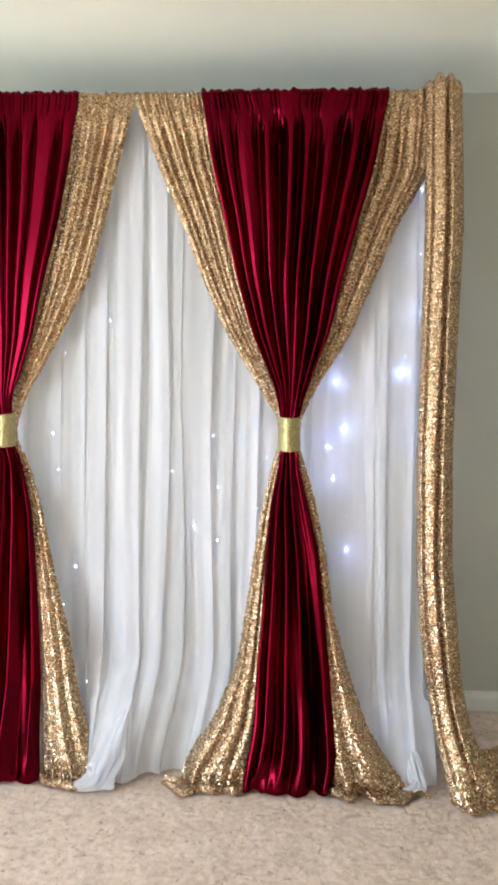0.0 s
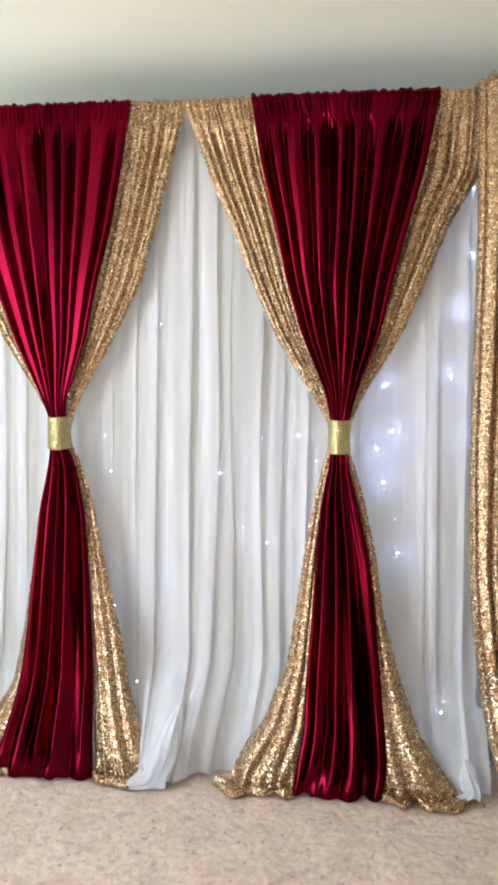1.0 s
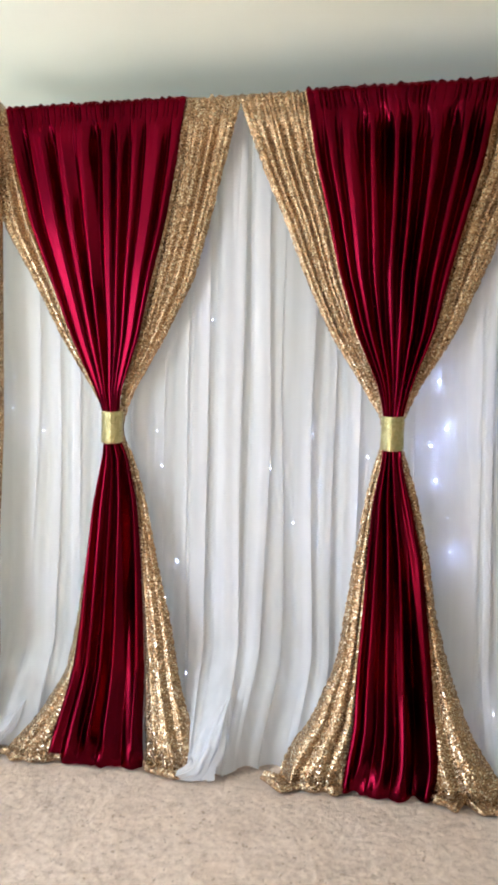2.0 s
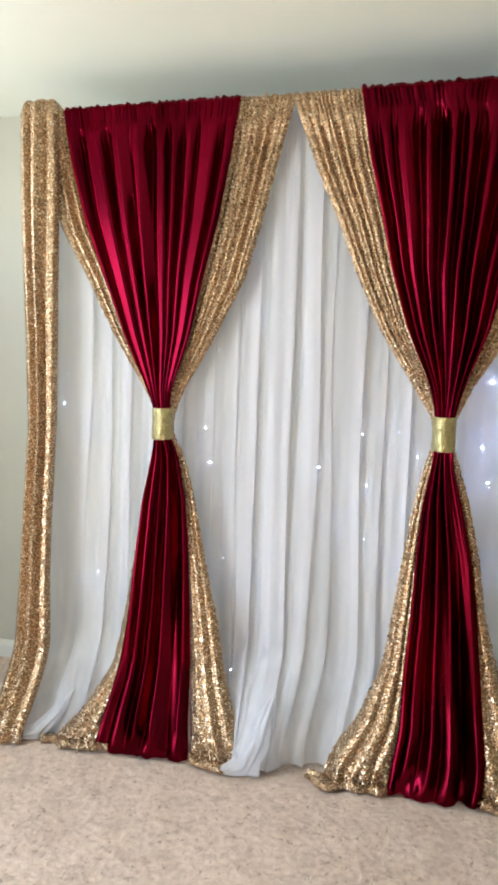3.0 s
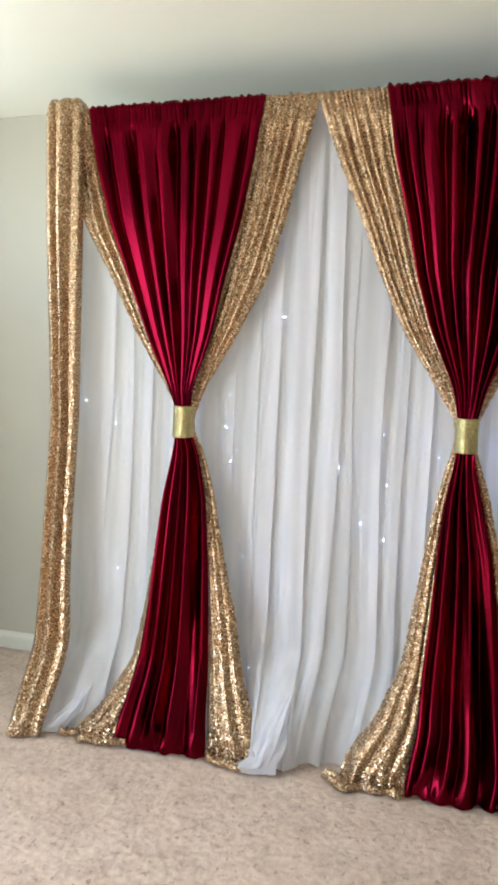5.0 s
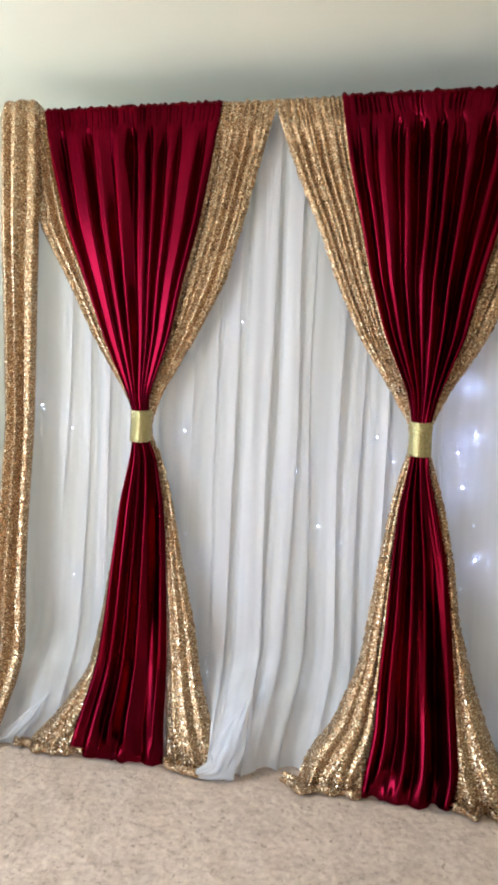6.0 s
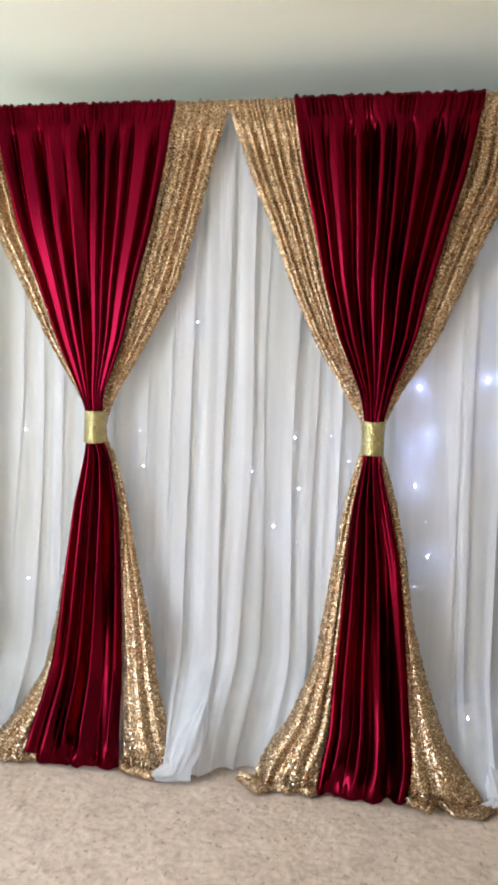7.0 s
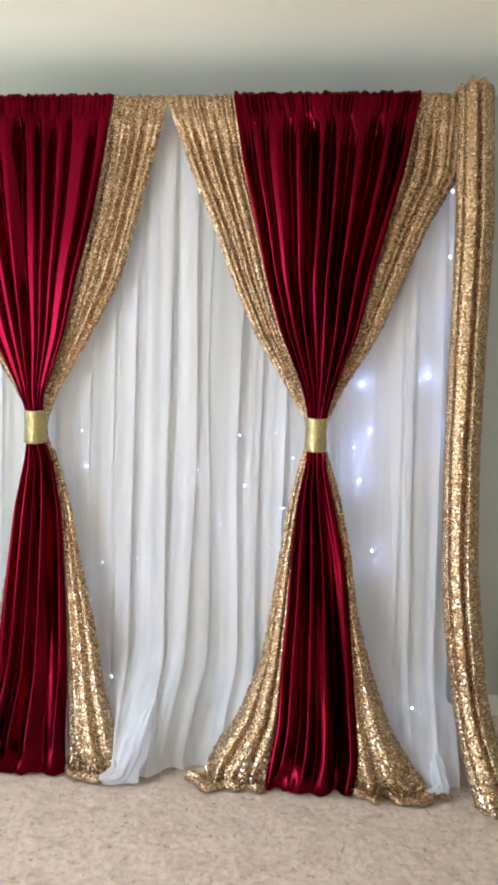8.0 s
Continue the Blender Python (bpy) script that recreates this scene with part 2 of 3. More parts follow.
def folds(u, count, rng, sharp=1.0):
    """Irregular pleats across u in 0..1: each its own width, depth and slant."""
    cuts = np.cumsum(rng.uniform(0.55, 1.45, count))
    cuts = np.concatenate([[0], cuts / cuts[-1]])
    depth = rng.uniform(0.45, 1.0, count)
    skew = rng.uniform(0.7, 1.4, count)
    i = np.clip(np.searchsorted(cuts, u, side="right") - 1, 0, count - 1)
    ph = np.clip((u - cuts[i]) / (cuts[i + 1] - cuts[i]), 0, 1) ** skew[i]
    return depth[i] * np.sin(math.pi * ph) ** sharp


def pleats(u, crests, steep, soft):
    """Gathered pleats by rows (place, half width, tilt): each crest is a tilted strip, rounded by soft, that drops on both sides into a sharp crease; heights in widths of the cloth."""
    grid = np.linspace(-0.1, 1.1, 1201)
    away = [np.maximum(0, np.abs(grid - c) - half) for c, half, tilt in crests]
    tall = np.max([row[2] * (grid - row[0]) - steep * (np.hypot(d, soft) - soft) for d, row in zip(away, crests)], axis=0)
    tall = np.convolve(np.pad(tall, 3, "edge"), np.ones(7) / 7, "valid")
    return np.interp(u, grid, tall)


def loose_crests(count, rng):
    """Uneven crests for a cloth whose pleats follow no order."""
    at = np.cumsum(rng.uniform(0.5, 1.5, count))
    at = (at - 0.5 * at[0]) / at[-1]
    return [(c, 0.12 * rng.uniform(0.2, 1.6) / count, rng.uniform(-0.3, 0.5)) for c in at]


def wander(u, z, rng, size):
    """Slow drift, so that pleats are never ruled lines."""
    out = np.zeros(np.broadcast(u, z).shape)
    for _ in range(5):
        out = out + np.sin(rng.uniform(2, 9) * u + rng.uniform(1.5, 6) * z + rng.uniform(0, 6.3))
    return size * out / 2.2


def step(a, b, x):
    t = np.clip((x - a) / (b - a), 0, 1)
    return t * t * (3 - 2 * t)


def cloth(z, edges, depth_at, seed, upper, lower, crimp, amp_hi, amp_lo, bulge, cols, lift=0.016):
    """Points of a hanging cloth. edges: rows (z, left, right); folds run from rod to waist (upper) and waist to floor (lower)."""
    rng = np.random.default_rng(seed)
    e = np.array(edges)
    u = np.linspace(0, 1, cols)[None, :]
    Z = z[:, None] + 0 * u
    left, right = smooth_interp(z, e[:, 0], e[:, 1])[:, None], smooth_interp(z, e[:, 0], e[:, 2])[:, None]
    w = np.clip(u + wander(u, Z, rng, 0.014) * np.sin(math.pi * u), 0, 1)
    swell = 1 + wander(u * 2.5, Z * 1.4, rng, 0.28)
    f_up = pleats(w, upper, amp_hi[0], amp_hi[1])
    f_lo = pleats(w, lower, amp_lo[0], amp_lo[1])
    f_cr = folds(np.clip(u + wander(u, Z * 9, rng, 0.006) * np.sin(math.pi * u), 0, 1), crimp, rng, 1.0)
    at_waist = step(1.16, 0.95, Z)
    head = step(2.03, 2.075, Z)
    span = right - left
    amp_u = step(2.12, 1.95, Z) * span
    amp_l = span * (1 - 0.5 * step(0.1, 0.0, Z))
    fold = lift + swell * ((1 - at_waist) * f_up * amp_u + at_waist * f_lo * amp_l)
    fold = (1 - 0.65 * head) * fold + f_cr * 0.008 * (0.4 * step(1.86, 2.03, Z) + 0.6 * head)
    round_ = np.sin(math.pi * u) ** 0.8
    Y = depth_at(Z) - fold - bulge(Z) * round_
    X = left + (right - left) * u + wander(u * 3, Z, rng, 0.0012)
    return X, Y, Z


def sheet(name, X, Y, Z, mat):
    rows, cols = X.shape
    return new(name, mesh_from(name, np.stack([X, Y, Z], -1).reshape(-1, 3).tolist(), grid_faces(rows, cols), mat))


def hang(z):
    """How far before the rod the cloth hangs: a little forward at the waist, more at the floor."""
    return np.where(z > 1.06, -0.02 - 0.02 * (2.13 - z) / 1.07, -0.04 - 0.06 * (1.06 - z) / 1.06) - 0.065 * step(0.3, 0.0, z)


def waist_bulge(z):
    near = np.exp(-((z - 1.06) / 0.10) ** 2)
    return 0.03 * near + 0.045 * step(0.95, 0.1, z)


ROD = 2.12
ROWS_BODY = np.concatenate([np.linspace(2.072, 1.2, 170)[:-1], np.linspace(1.2, 0.9, 40)[:-1], np.linspace(0.9, 0.12, 150)[:-1], np.linspace(0.12, 0.0, 24)])
ROWS_HEAD = np.linspace(ROD + 0.012, 2.072, 16)


def tied_curtain(name, edges, mat, seed, upper, lower, amp_hi, amp_lo, back, label, category, group, cols, bulged=1.0, trail=0.0, outer=0):
    """A curtain gathered on the rod, tied at the waist and pooling a little on the carpet."""
    wide = abs(edges[0][2] - edges[0][1])
    args = (edges, lambda z: hang(z) + back * (0.4 + 0.6 * step(2.08, 1.95, z)), seed, upper, lower, max(6, int(wide / 0.017)), amp_hi, amp_lo, lambda z: bulged * waist_bulge(z), cols)
    X, Y, Z = cloth(ROWS_BODY, *args)
    rng = np.random.default_rng(seed + 50)
    # the hem: rests on the carpet in uneven scallops
    hem = step(0.1, 0.0, Z)
    wave = wander(np.linspace(0, 1, cols)[None, :] * 4, Z * 0, rng, 1.0)
    Y = Y - 0.008 * hem * wave
    Z = Z + 0.003 + hem * 0.004 * np.abs(wave)
    if trail:
        # surplus length lies on the carpet in soft lumps and turns under
        t = np.linspace(0, 1, 16)[1:, None]
        u = np.linspace(0, 1, cols)[None, :]
        lump = np.abs(wander(u * 5 + 0 * t, t * 2, rng, 1.0))
        reach = trail * (0.55 + 0.45 * np.sin(math.pi * u) ** 0.5) * (0.8 + 0.3 * wander(u * 3, 0 * t, rng, 1.0))
        mean_y = np.convolve(np.pad(Y[-1], 34, "edge"), np.ones(69) / 69, "valid")[None, :]
        last_y = Y[-1:] + (mean_y - Y[-1:]) * step(0.0, 0.7, t)
        mid = 0.5 * (X[-1:, :1] + X[-1:, -1:])
        X = np.concatenate([X, X[-1:] + outer * np.maximum(0, outer * (X[-1:] - mid)) * 0.5 * np.sin(0.5 * math.pi * t)])
        Y = np.concatenate([Y, last_y - reach * np.sin(0.62 * math.pi * t)])
        Z = np.concatenate([Z, np.maximum(0.003, Z[-1:] * (1 - t) + 0.004 + 0.03 * np.sin(math.pi * t) * (0.35 + 0.5 * lump) * (1 - 0.3 * t))])
    if trail:
        # sequins stand out unevenly along the free edges
        for k, out in ((0, -1), (-1, 1)):
            X[:, k] += out * rng.uniform(-0.001, 0.004, len(X))
    ob = tagged(sheet(name, X, Y, Z, mat), label, category, group)
    X, Y, Z = cloth(ROWS_HEAD, *args)
    top = step(ROD - 0.005, ROD + 0.012, Z)
    Z = Z + top * 0.0034 * wander(np.linspace(0, 1, cols)[None, :] * 32 * wide, Z * 0, rng, 1.0)
    Y = Y + 0.014 * top
    head = sheet("rod_pocket", X, Y, Z, mat)
    head.parent = ob
    return ob


RED_A = [(2.14, -0.804, -0.172), (1.93, -0.76, -0.2), (1.73, -0.701, -0.234), (1.54, -0.624, -0.278), (1.35, -0.547, -0.314), (1.165, -0.455, -0.372), (1.09, -0.426, -0.371), (1.02, -0.426, -0.371),
         (0.97, -0.428, -0.341), (0.8, -0.457, -0.304), (0.61, -0.472, -0.286), (0.43, -0.484, -0.274), (0.24, -0.507, -0.264), (0.1, -0.534, -0.25), (0.0, -0.55, -0.232)]
GOLD_AL = [(2.14, -0.875, -0.79), (1.93, -0.86, -0.74), (1.73, -0.81, -0.68), (1.54, -0.694, -0.605), (1.35, -0.593, -0.53), (1.165, -0.47, -0.44), (1.09, -0.43, -0.41), (1.02, -0.43, -0.41),
           (0.97, -0.436, -0.41), (0.8, -0.462, -0.43), (0.61, -0.484, -0.44), (0.43, -0.505, -0.435), (0.24, -0.54, -0.44), (0.1, -0.62, -0.48), (0.0, -0.71, -0.5)]
GOLD_AR = [(2.14, -0.19, 0.008), (2.105, -0.195, 0.004), (1.93, -0.22, -0.048), (1.73, -0.255, -0.095), (1.54, -0.3, -0.144), (1.35, -0.335, -0.237), (1.165, -0.395, -0.34), (1.09, -0.385, -0.367), (1.02, -0.385, -0.367),
           (0.97, -0.37, -0.333), (0.8, -0.325, -0.28), (0.61, -0.3, -0.238), (0.43, -0.285, -0.187), (0.24, -0.27, -0.148), (0.1, -0.25, -0.09), (0.0, -0.23, -0.045)]
RED_B = [(2.14, 0.206, 0.797), (1.9, 0.247, 0.756), (1.725, 0.291, 0.709), (1.545, 0.329, 0.661), (1.37, 0.381, 0.621), (1.195, 0.458, 0.553), (1.1, 0.475, 0.529), (1.02, 0.475, 0.529),
         (0.98, 0.473, 0.528), (0.85, 0.449, 0.559), (0.68, 0.435, 0.597), (0.51, 0.426, 0.617), (0.34, 0.413, 0.635), (0.17, 0.408, 0.649), (0.08, 0.39, 0.655), (0.0, 0.373, 0.64)]
GOLD_BL = [(2.14, -0.006, 0.225), (2.105, 0.0, 0.23), (1.9, 0.075, 0.265), (1.725, 0.152, 0.31), (1.545, 0.221, 0.35), (1.37, 0.302, 0.4), (1.195, 0.411, 0.475), (1.1, 0.471, 0.487), (1.02, 0.471, 0.487),
           (0.98, 0.455, 0.49), (0.85, 0.425, 0.468), (0.68, 0.396, 0.455), (0.51, 0.373, 0.445), (0.34, 0.348, 0.435), (0.17, 0.28, 0.43), (0.08, 0.21, 0.41), (0.0, 0.185, 0.395)]
GOLD_BR = [(2.14, 0.775, 0.925), (1.88, 0.735, 0.925), (1.725, 0.69, 0.835), (1.545, 0.64, 0.76), (1.37, 0.6, 0.685), (1.195, 0.535, 0.578), (1.1, 0.515, 0.533), (1.02, 0.515, 0.533),
           (0.98, 0.51, 0.546), (0.85, 0.54, 0.585), (0.68, 0.575, 0.622), (0.51, 0.595, 0.645), (0.34, 0.61, 0.69), (0.17, 0.625, 0.75), (0.08, 0.63, 0.81), (0.0, 0.62, 0.875)]

VELVET_LABEL = "burgundy velvet curtain gathered on a rod and tied at the waist"
GOLD_LABEL = "gold sequin curtain tied back beside burgundy velvet, pooling on carpet"
UP_A = [(0.02, 0.006, 0.2), (0.15, 0.034, 0.16), (0.29, 0.016, 0.16), (0.41, 0.006, 0.16), (0.56, 0.018, 0.16), (0.645, 0.004, 0.16), (0.74, 0.008, 0.2), (0.85, 0.036, 0.16), (0.965, 0.006, 0.2)]
LOW_A = [(0.03, 0.01, 0.0), (0.21, 0.012, 0.1), (0.42, 0.004, -0.2), (0.62, 0.006, 0.1), (0.93, 0.01, 0.0)]
UP_B = [(0.01, 0.003, 0.2), (0.105, 0.003, 0.2), (0.19, 0.012, 0.5), (0.33, 0.002, 0.1), (0.47, 0.003, 0.1), (0.565, 0.002, 0.1), (0.7, 0.003, 0.1), (0.85, 0.003, 0.1), (0.97, 0.004, 0.1)]
LOW_B = [(0.03, 0.01, 0.0), (0.15, 0.004, 0.1), (0.38, 0.004, 0.1), (0.62, 0.006, -0.1), (0.93, 0.01, 0.0)]
for edges, seed, up, low, steep in ((RED_A, 11, UP_A, LOW_A, 1.6), (RED_B, 23, UP_B, LOW_B, 1.5)):
    tied_curtain("velvet_curtain", edges, MAT_VELVET, seed, up, low, (steep, 0.011), (1.3, 0.012), 0.0, VELVET_LABEL, "curtain", "velvet curtains", 420, 0.5)
for edges, seed, up, side in ((GOLD_AL, 31, 4, -1), (GOLD_AR, 32, 7, 1), (GOLD_BL, 33, 8, -1), (GOLD_BR, 34, 7, 1)):
    crests = np.random.default_rng(seed + 7)
    tied_curtain("sequin_curtain", edges, MAT_GOLD, seed, loose_crests(up, crests), loose_crests(3, crests), (1.5, 0.02), (0.9, 0.05), 0.03, GOLD_LABEL, "curtain", "gold sequin curtains", 160, 0.6, 0.05, side)


def side_panel(edges, crests, seed, label):
    """A long sequin length thrown over the end of the rod: up the front, over, and a short way down behind."""
    cols = 120
    e = np.array(edges)
    rng = np.random.default_rng(seed)
    front = np.concatenate([np.linspace(0.0, 0.15, 24)[:-1], np.linspace(0.15, 2.12, 150)])
    a = np.linspace(0, math.pi, 14)[1:-1]
    z = np.concatenate([front, 2.12 + 0.045 * np.sin(a), np.linspace(2.12, 2.05, 30)])
    y = np.concatenate([hang(front) - 0.012, -0.032 + 0.045 * (1 - np.cos(a)), np.linspace(0.058, 0.062, 30)])
    u = np.linspace(0, 1, cols)[None, :]
    Z, Y = z[:, None] + 0 * u, y[:, None] + 0 * u
    left, right = smooth_interp(np.clip(z, 0, 2.15), e[:, 0], e[:, 1])[:, None], smooth_interp(np.clip(z, 0, 2.15), e[:, 0], e[:, 2])[:, None]
    w = np.clip(u + wander(u, Z, rng, 0.03) * np.sin(math.pi * u), 0, 1)
    side = np.where(np.arange(len(z)) < len(front) + len(a) // 2, -1.0, 1.0)[:, None]
    Y = Y + side * (0.012 + 0.18 * pleats(w, crests, 1.5, 0.04) * (1 - 0.4 * step(2.05, 2.15, Z)) * (1 - 0.7 * step(0.15, 0.0, Z)) + 0.03 * np.sin(math.pi * u) ** 0.6 - 0.02)
    hump = step(2.08, 2.16, Z)
    Z = Z + hump * 0.006 * wander(u * 2.5, Z * 0, rng, 1.0) - 0.03 * hump * (2 * u - 1) ** 4
    hem = step(0.1, 0.0, Z)
    Y = Y - 0.05 * step(0.3, 0.0, Z) - hem * 0.008 * wander(u * 1.3, Z * 0, rng, 1.0)
    Z = Z + 0.003 + hem * 0.005 * np.abs(wander(u * 2, Z * 0, rng, 1.0))
    X = left + (right - left) * u
    root = tagged(new("sequin_drape"), label, "drape", "side drapes")
    k = len(front) - 3
    sheet("front_length", X[:k + 1], Y[:k + 1], Z[:k + 1], MAT_GOLD).parent = root
    sheet("rod_fold", X[k:], Y[k:], Z[k:], MAT_GOLD).parent = root
    return root


COL_R = [(2.17, 0.903, 1.015), (1.71, 0.908, 1.028), (1.36, 0.902, 1.015), (1.0, 0.895, 1.006), (0.67, 0.896, 1.008), (0.5, 0.905, 1.023), (0.34, 0.925, 1.036), (0.18, 0.945, 1.06), (0.08, 0.965, 1.1), (0.0, 0.98, 1.16)]
COL_L = [(2.17, -0.97, -0.822), (1.72, -0.95, -0.806), (1.32, -0.918, -0.795), (1.03, -0.898, -0.788), (0.72, -0.9, -0.788), (0.52, -0.9, -0.784), (0.31, -0.905, -0.77), (0.16, -0.908, -0.772), (0.0, -0.905, -0.79)]
drape_east = side_panel(COL_R, [(0.06, 0.03, 0.3), (0.32, 0.1, 0.1), (0.8, 0.15, -0.1)], 41, "gold sequin drape thrown over the rod end, trailing on carpet")
drape_west = side_panel(COL_L, [(0.1, 0.07, 0.3), (0.46, 0.04, 0.35), (0.85, 0.07, 0.3)], 42, "gold sequin drape hanging straight over the rod end")


POOL_MID = [(0.02, -0.07, 0.22, 0.002), (0.0, -0.11, 0.15, 0.026), (-0.02, -0.16, 0.09, 0.044), (-0.05, -0.2, 0.036, 0.034), (-0.1, -0.21, 0.018, 0.016), (-0.13, -0.21, 0.01, 0.004)]
POOL_WEST = [(-0.68, -0.08, 0.14, 0.002), (-0.71, -0.12, 0.08, 0.02), (-0.76, -0.17, 0.026, 0.026), (-0.81, -0.19, 0.015, 0.014), (-0.84, -0.18, 0.01, 0.003)]
POOL_EAST = [(0.88, -0.05, 0.14, 0.002), (0.89, -0.1, 0.08, 0.02), (0.9, -0.15, 0.024, 0.024), (0.875, -0.16, 0.014, 0.014), (0.85, -0.15, 0.01, 0.003)]


# strips of chiffon that lie double: (middle, width)
SHEER_STRIPS = [(-0.85, 0.03), (-0.714, 0.024), (-0.64, 0.034), (-0.56, 0.044), (-0.47, 0.03), (-0.36, 0.02), (-0.25, 0.014), (-0.17, 0.02), (-0.12, 0.062), (-0.02, 0.09), (0.074, 0.062), (0.155, 0.012), (0.246, 0.037), (0.315, 0.027), (0.387, 0.045), (0.48, 0.03), (0.57, 0.02), (0.748, 0.054), (0.805, 0.03), (0.888, 0.036)]


def sheer_curtain():
    """White chiffon behind the tied curtains: deep overlapping pleats, so that it is one, two or three layers thick by turns."""
    z = np.concatenate([np.linspace(2.1, 0.25, 70)[:-1], np.linspace(0.25, 0.0, 30)])
    rng = np.random.default_rng(67)
    # the cloth doubles back under each strip (middle, width): knots of its way across
    across, back = [-0.9], [0.0]
    for k, (mid, wide) in enumerate(SHEER_STRIPS):
        across += [mid - 0.5 * wide, mid + 0.5 * wide, mid - 0.46 * wide, mid + 0.52 * wide]
        back += [-0.003 - 0.05 * wide, -0.004 - 0.08 * wide, 0.003, 0.001]
        if k + 1 < len(SHEER_STRIPS):
            nxt = SHEER_STRIPS[k + 1]
            across.append(0.5 * (mid + 0.5 * wide + nxt[0] - 0.5 * nxt[1]))
            back.append(0.007 * rng.uniform(0.2, 1.0))
    across, back = np.array(across + [0.96]), np.array(back + [0.0])
    run = np.concatenate([[0], np.cumsum(np.hypot(np.diff(across), np.diff(back)))])
    fine = np.linspace(0, run[-1], 1500)
    kernel = np.hanning(15) / np.hanning(15).sum()
    x0 = np.convolve(np.pad(np.interp(fine, run, across), 7, "edge"), kernel, "valid")[None, :]
    y0 = np.convolve(np.pad(np.interp(fine, run, back), 7, "edge"), kernel, "valid")[None, :]
    u = (x0 + 0.9) / 1.86
    s = np.linspace(0, 1, 1500)[None, :]
    Z = z[:, None] + 0 * x0
    low = step(0.35, 0.0, Z)
    centre = np.exp(-((x0 + 0.02) / 0.13) ** 2)
    X = x0 + wander(s * 7, Z * 0.7, rng, 0.008) * step(2.1, 1.0, Z) + low * (0.05 * (0.03 - x0) * np.exp(-((x0 - 0.05) / 0.3) ** 2) * 6 - 0.03 * centre)
    Y = 0.05 + y0 * (0.6 + 0.5 * step(2.1, 1.5, Z)) + wander(s * 14, Z * 0.5, rng, 0.004) + wander(s * 42, Z * 0.5, rng, 0.0026) - 0.02 * (2.1 - Z) / 2.1 - low * (0.11 + 0.12 * centre + 0.07 * step(-0.6, -0.75, x0) + 0.04 * step(0.75, 0.85, x0) + 0.012 * wander(s * 9, Z * 0, rng, 1.0))
    Z = Z + 0.004 + step(0.08, 0.0, Z) * 0.008 * np.abs(wander(s * 16, Z * 0, rng, 1.0))
    ob = tagged(sheet("sheer_curtain", X, Y, Z, MAT_SHEER), "white chiffon sheer curtain in soft pleats behind the tied curtains", "curtain")
    for way, seed in ((POOL_MID, 71), (POOL_WEST, 72), (POOL_EAST, 73)):
        pooled_hem(way, seed).parent = ob
    return ob


def pooled_hem(way, seed, mat=MAT_SHEER):
    """Surplus cloth that sinks into a soft, twisted roll on the carpet: rows (x, y, z, radius)."""
    rng = np.random.default_rng(seed)
    way = np.array(way)
    t = np.linspace(0, len(way) - 1, 60)
    c = np.stack([np.interp(t, np.arange(len(way)), way[:, k]) for k in range(4)], -1)
    for _ in range(6):
        c[1:-1] = (c[:-2] + 2 * c[1:-1] + c[2:]) / 4
    a = np.linspace(0, math.tau, 64)
    verts = []
    for i in range(60):
        p, q = c[max(i - 1, 0), :3], c[min(i + 1, 59), :3]
        d = (q - p) / np.linalg.norm(q - p)
        side = np.cross(d, (0.25, 1.0, 0.1))
        side /= np.linalg.norm(side)
        up = np.cross(side, d)
        r = c[i, 3] * (1 + 0.16 * np.sin(5 * a + 0.09 * i) + 0.1 * np.sin(9 * a - 0.16 * i + seed))
        pts = c[i, :3] + np.outer(r * np.cos(a), side) + np.outer(0.75 * r * np.sin(a), up)
        pts[:, 2] = np.maximum(pts[:, 2], 0.004)
        verts += pts.tolist()
    return new("pooled_hem", mesh_from("pooled_hem", verts, grid_faces(60, 64), mat))


sheer_curtain()
TAIL_EAST = [(1.0, -0.06, 0.12, 0.01), (1.06, -0.08, 0.055, 0.045), (1.14, -0.06, 0.045, 0.05), (1.22, 0.0, 0.04, 0.045), (1.3, 0.05, 0.03, 0.03), (1.36, 0.06, 0.01, 0.005)]
TAIL_WEST = [(-0.83, -0.17, 0.1, 0.01), (-0.85, -0.2, 0.04, 0.03), (-0.865, -0.23, 0.028, 0.028), (-0.88, -0.25, 0.016, 0.016), (-0.89, -0.26, 0.008, 0.004)]
pooled_hem(TAIL_EAST, 74, MAT_GOLD).parent = drape_east
pooled_hem(TAIL_WEST, 75, MAT_GOLD).parent = drape_west


def tie_band(x):
    """A glittering cuff round the gathered waist, slightly pinched in the middle."""
    bm = bmesh.new()
    rings = []
    rng = random.Random(int(x * 100) + 90)
    prof = [(1.009, 0.9), (1.008, 0.97), (1.011, 1.0), (1.035, 0.985), (1.06, 0.975), (1.085, 0.985), (1.109, 1.0), (1.112, 0.97), (1.111, 0.9)]
    for z, k in prof:
        ring = []
        for i in range(48):
            a = i * math.tau / 48
            r = k * (1 + 0.02 * math.sin(5 * a + x * 9) + rng.uniform(-0.004, 0.004))
            ring.append(bm.verts.new((x + 0.0355 * r * math.cos(a), -0.05 + 0.033 * r * math.sin(a), z + 0.002 * math.cos(2 * a))))
        rings.append(ring)
    for r0, r1 in zip(rings, rings[1:]):
        for i in range(48):
            bm.faces.new((r0[i], r0[(i + 1) % 48], r1[(i + 1) % 48], r1[i]))
    ob = part("tie_band", bm, MAT_BAND, smooth=True)
    return tagged(ob, "pale gold glitter band cinching the curtain's waist", "curtain tie", "tie bands")


tie_band(-0.398)
tie_band(0.502)


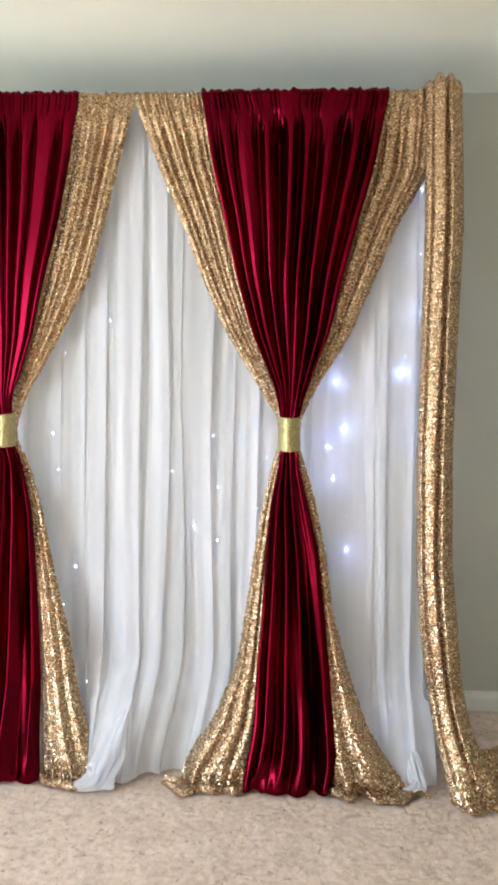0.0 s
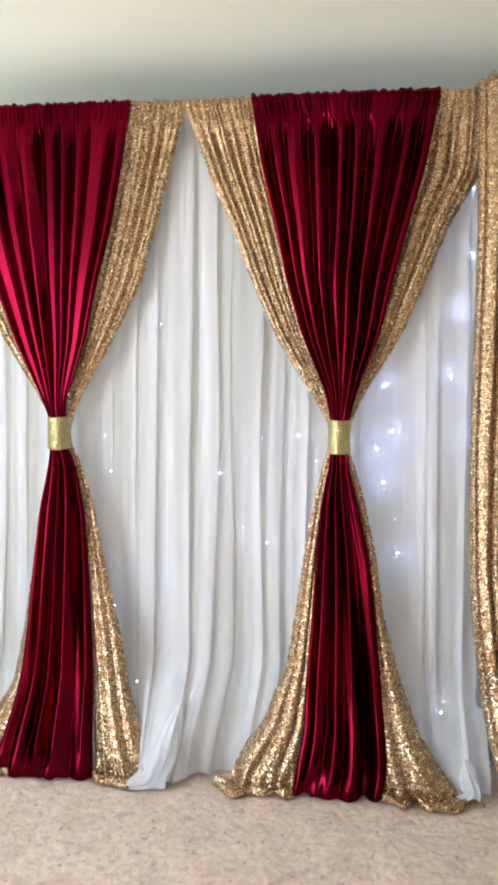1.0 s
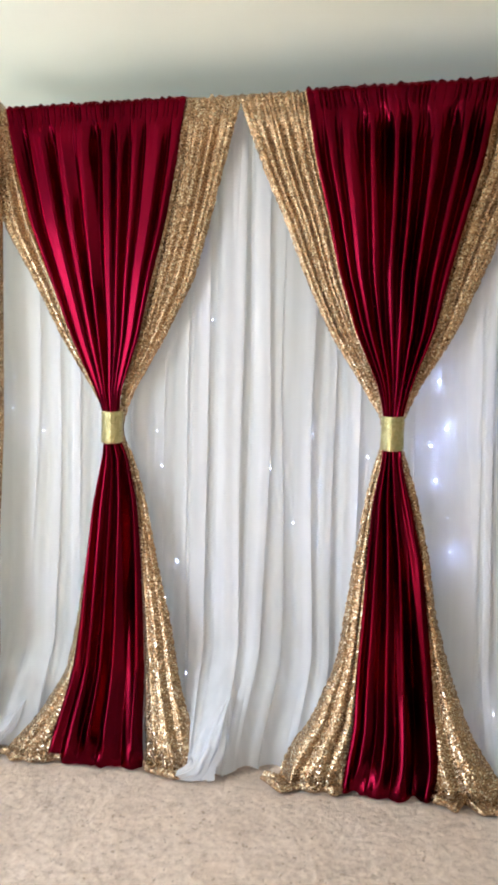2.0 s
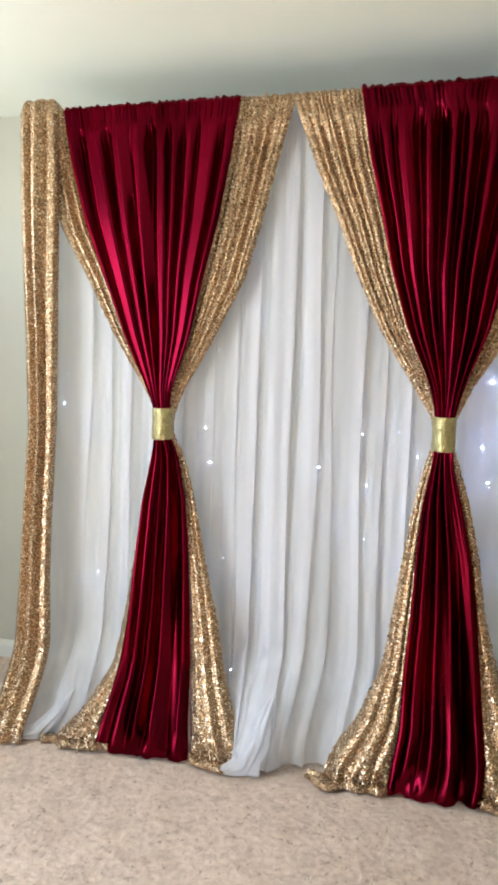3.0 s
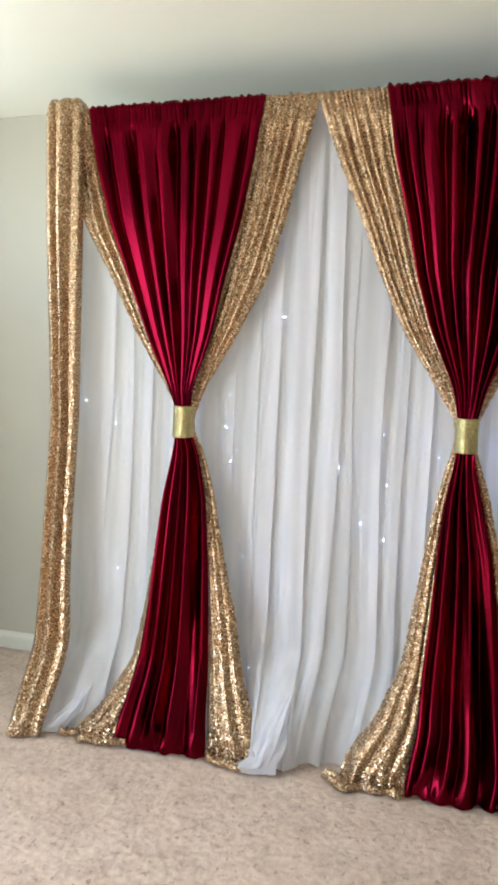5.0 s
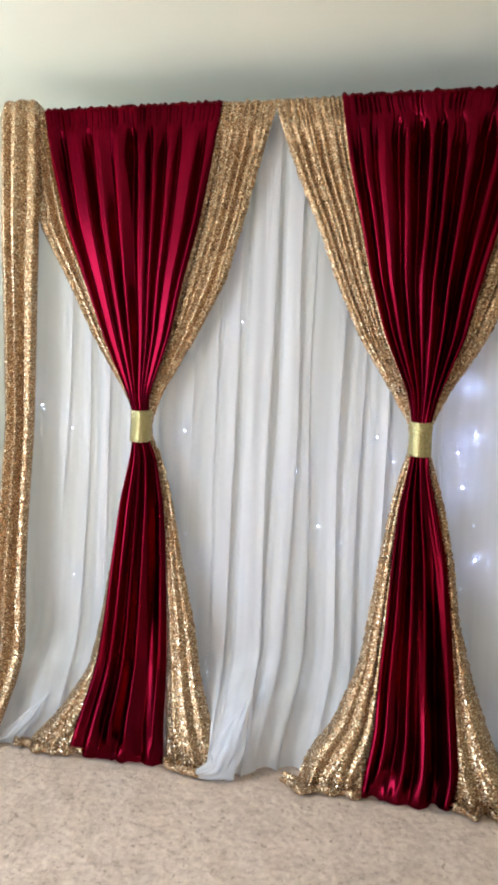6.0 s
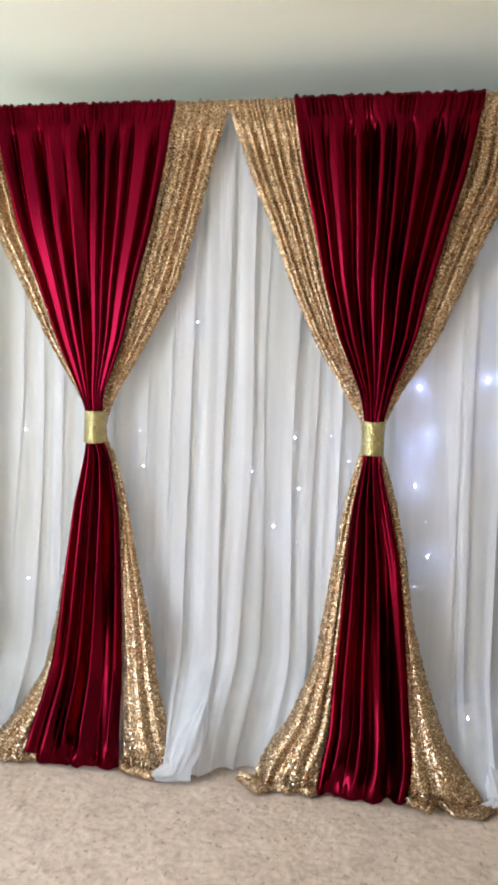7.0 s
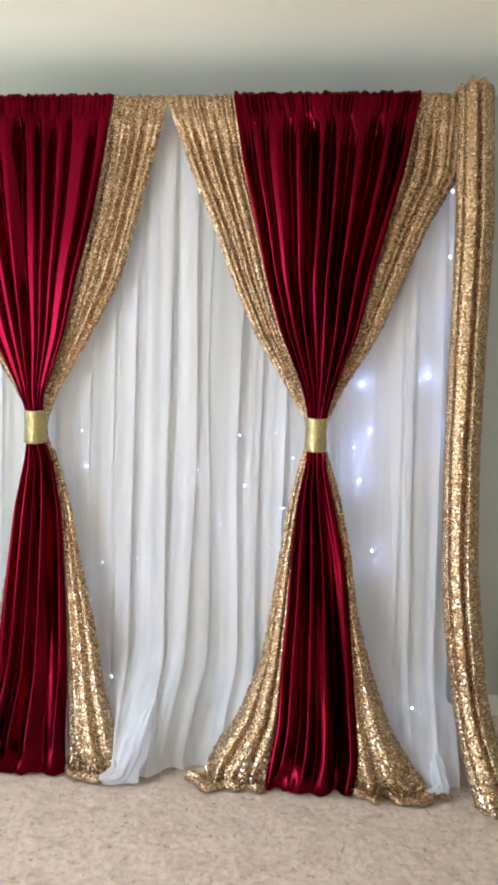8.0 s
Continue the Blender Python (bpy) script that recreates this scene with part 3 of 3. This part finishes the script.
def stand():
    """Pipe stand that carries the curtains: two posts with feet and a crossbar."""
    root = new("backdrop_stand")
    tagged(root, "grey metal pipe stand behind the curtains", "backdrop stand")
    part("crossbar", tube(bmesh.new(), [(-0.95, 0.004, ROD - 0.012), (0.99, 0.004, ROD - 0.012)], 0.011), MAT_METAL, root, smooth=True)
    for x in (-0.9, 0.955):
        part("post", tube(bmesh.new(), [(x, 0.004, 0.012), (x, 0.004, ROD - 0.02)], 0.017), MAT_METAL, root, smooth=True)
        part("base_plate", box(bmesh.new(), x - 0.13, x + 0.13, 0.08, 0.32, 0.0, 0.008, 0.003), MAT_METAL, root)
    return root


stand()


# string lights behind the chiffon: (x, z) of each lamp
LIT = [(-0.83, 1.12), (-0.82, 0.07), (-0.71, 1.04), (-0.68, 0.51), (-0.29, 1.05), (-0.27, 0.93), (-0.25, 0.47), (-0.21, 0.6), (-0.17, 0.21), (-0.12, 1.65), (-0.1, 1.43), (-0.06, 0.55), (0.11, 0.93), (0.19, 0.75), (0.23, 0.23), (0.25, 1.05), (0.27, 0.7), (0.27, 0.88), (0.37, 0.63), (0.37, 1.06), (0.4, 0.81), (0.43, 0.98), (0.63, 1.02), (0.65, 0.91), (0.65, 1.23), (0.68, 1.08), (0.7, 0.68), (0.85, 0.16), (0.86, 1.26), (0.89, 1.45), (0.9, 1.07), (0.92, 1.65), (0.92, 1.86)]
DIM = [(-0.82, 1.23), (-0.71, 1.14), (-0.28, 1.16), (-0.27, 0.69), (-0.26, 0.82), (-0.25, 0.97), (-0.25, 1.32), (-0.12, 1.55), (-0.09, 0.62), (-0.07, 0.46), (0.2, 0.51), (0.21, 0.32), (0.23, 1.21), (0.28, 0.14), (0.31, 0.45), (0.63, 1.15), (0.65, 0.98), (0.66, 0.58), (0.67, 1.32), (0.69, 0.41), (0.69, 0.79), (0.83, 0.07)]


def string_lights():
    root = tagged(new("string_lights"), "cool white string lights hanging behind chiffon", "string lights")
    shape = bmesh.new()
    bmesh.ops.create_icosphere(shape, subdivisions=2, radius=0.0024)
    meshes = {}
    for key, mat in (("strong", MAT_BULB_STRONG), ("lit", MAT_BULB), ("dim", MAT_BULB_DIM)):
        meshes[key] = bpy.data.meshes.new("bulb")
        shape.to_mesh(meshes[key])
        meshes[key].materials.append(mat)
    shape.free()
    lamps = [(x, z, "strong" if x > 0.6 else "lit") for x, z in LIT] + [(x, z, "dim") for x, z in DIM]
    for k in range(10):
        mine = sorted([p for p in lamps if int((p[0] + 0.9) / 0.185) == k], key=lambda p: -p[1])
        if not mine:
            continue
        way = [(mine[0][0], 0.1, 2.1)]
        for x, z, key in mine:
            ob = new("bulb", meshes[key])
            ob.location = (x, 0.088, z)
            ob.parent = root
            way.append((x + 0.001, 0.092, z))
        part("wire", tube(bmesh.new(), way, 0.0006, 5), MAT_WIRE, root)
    return root


string_lights()
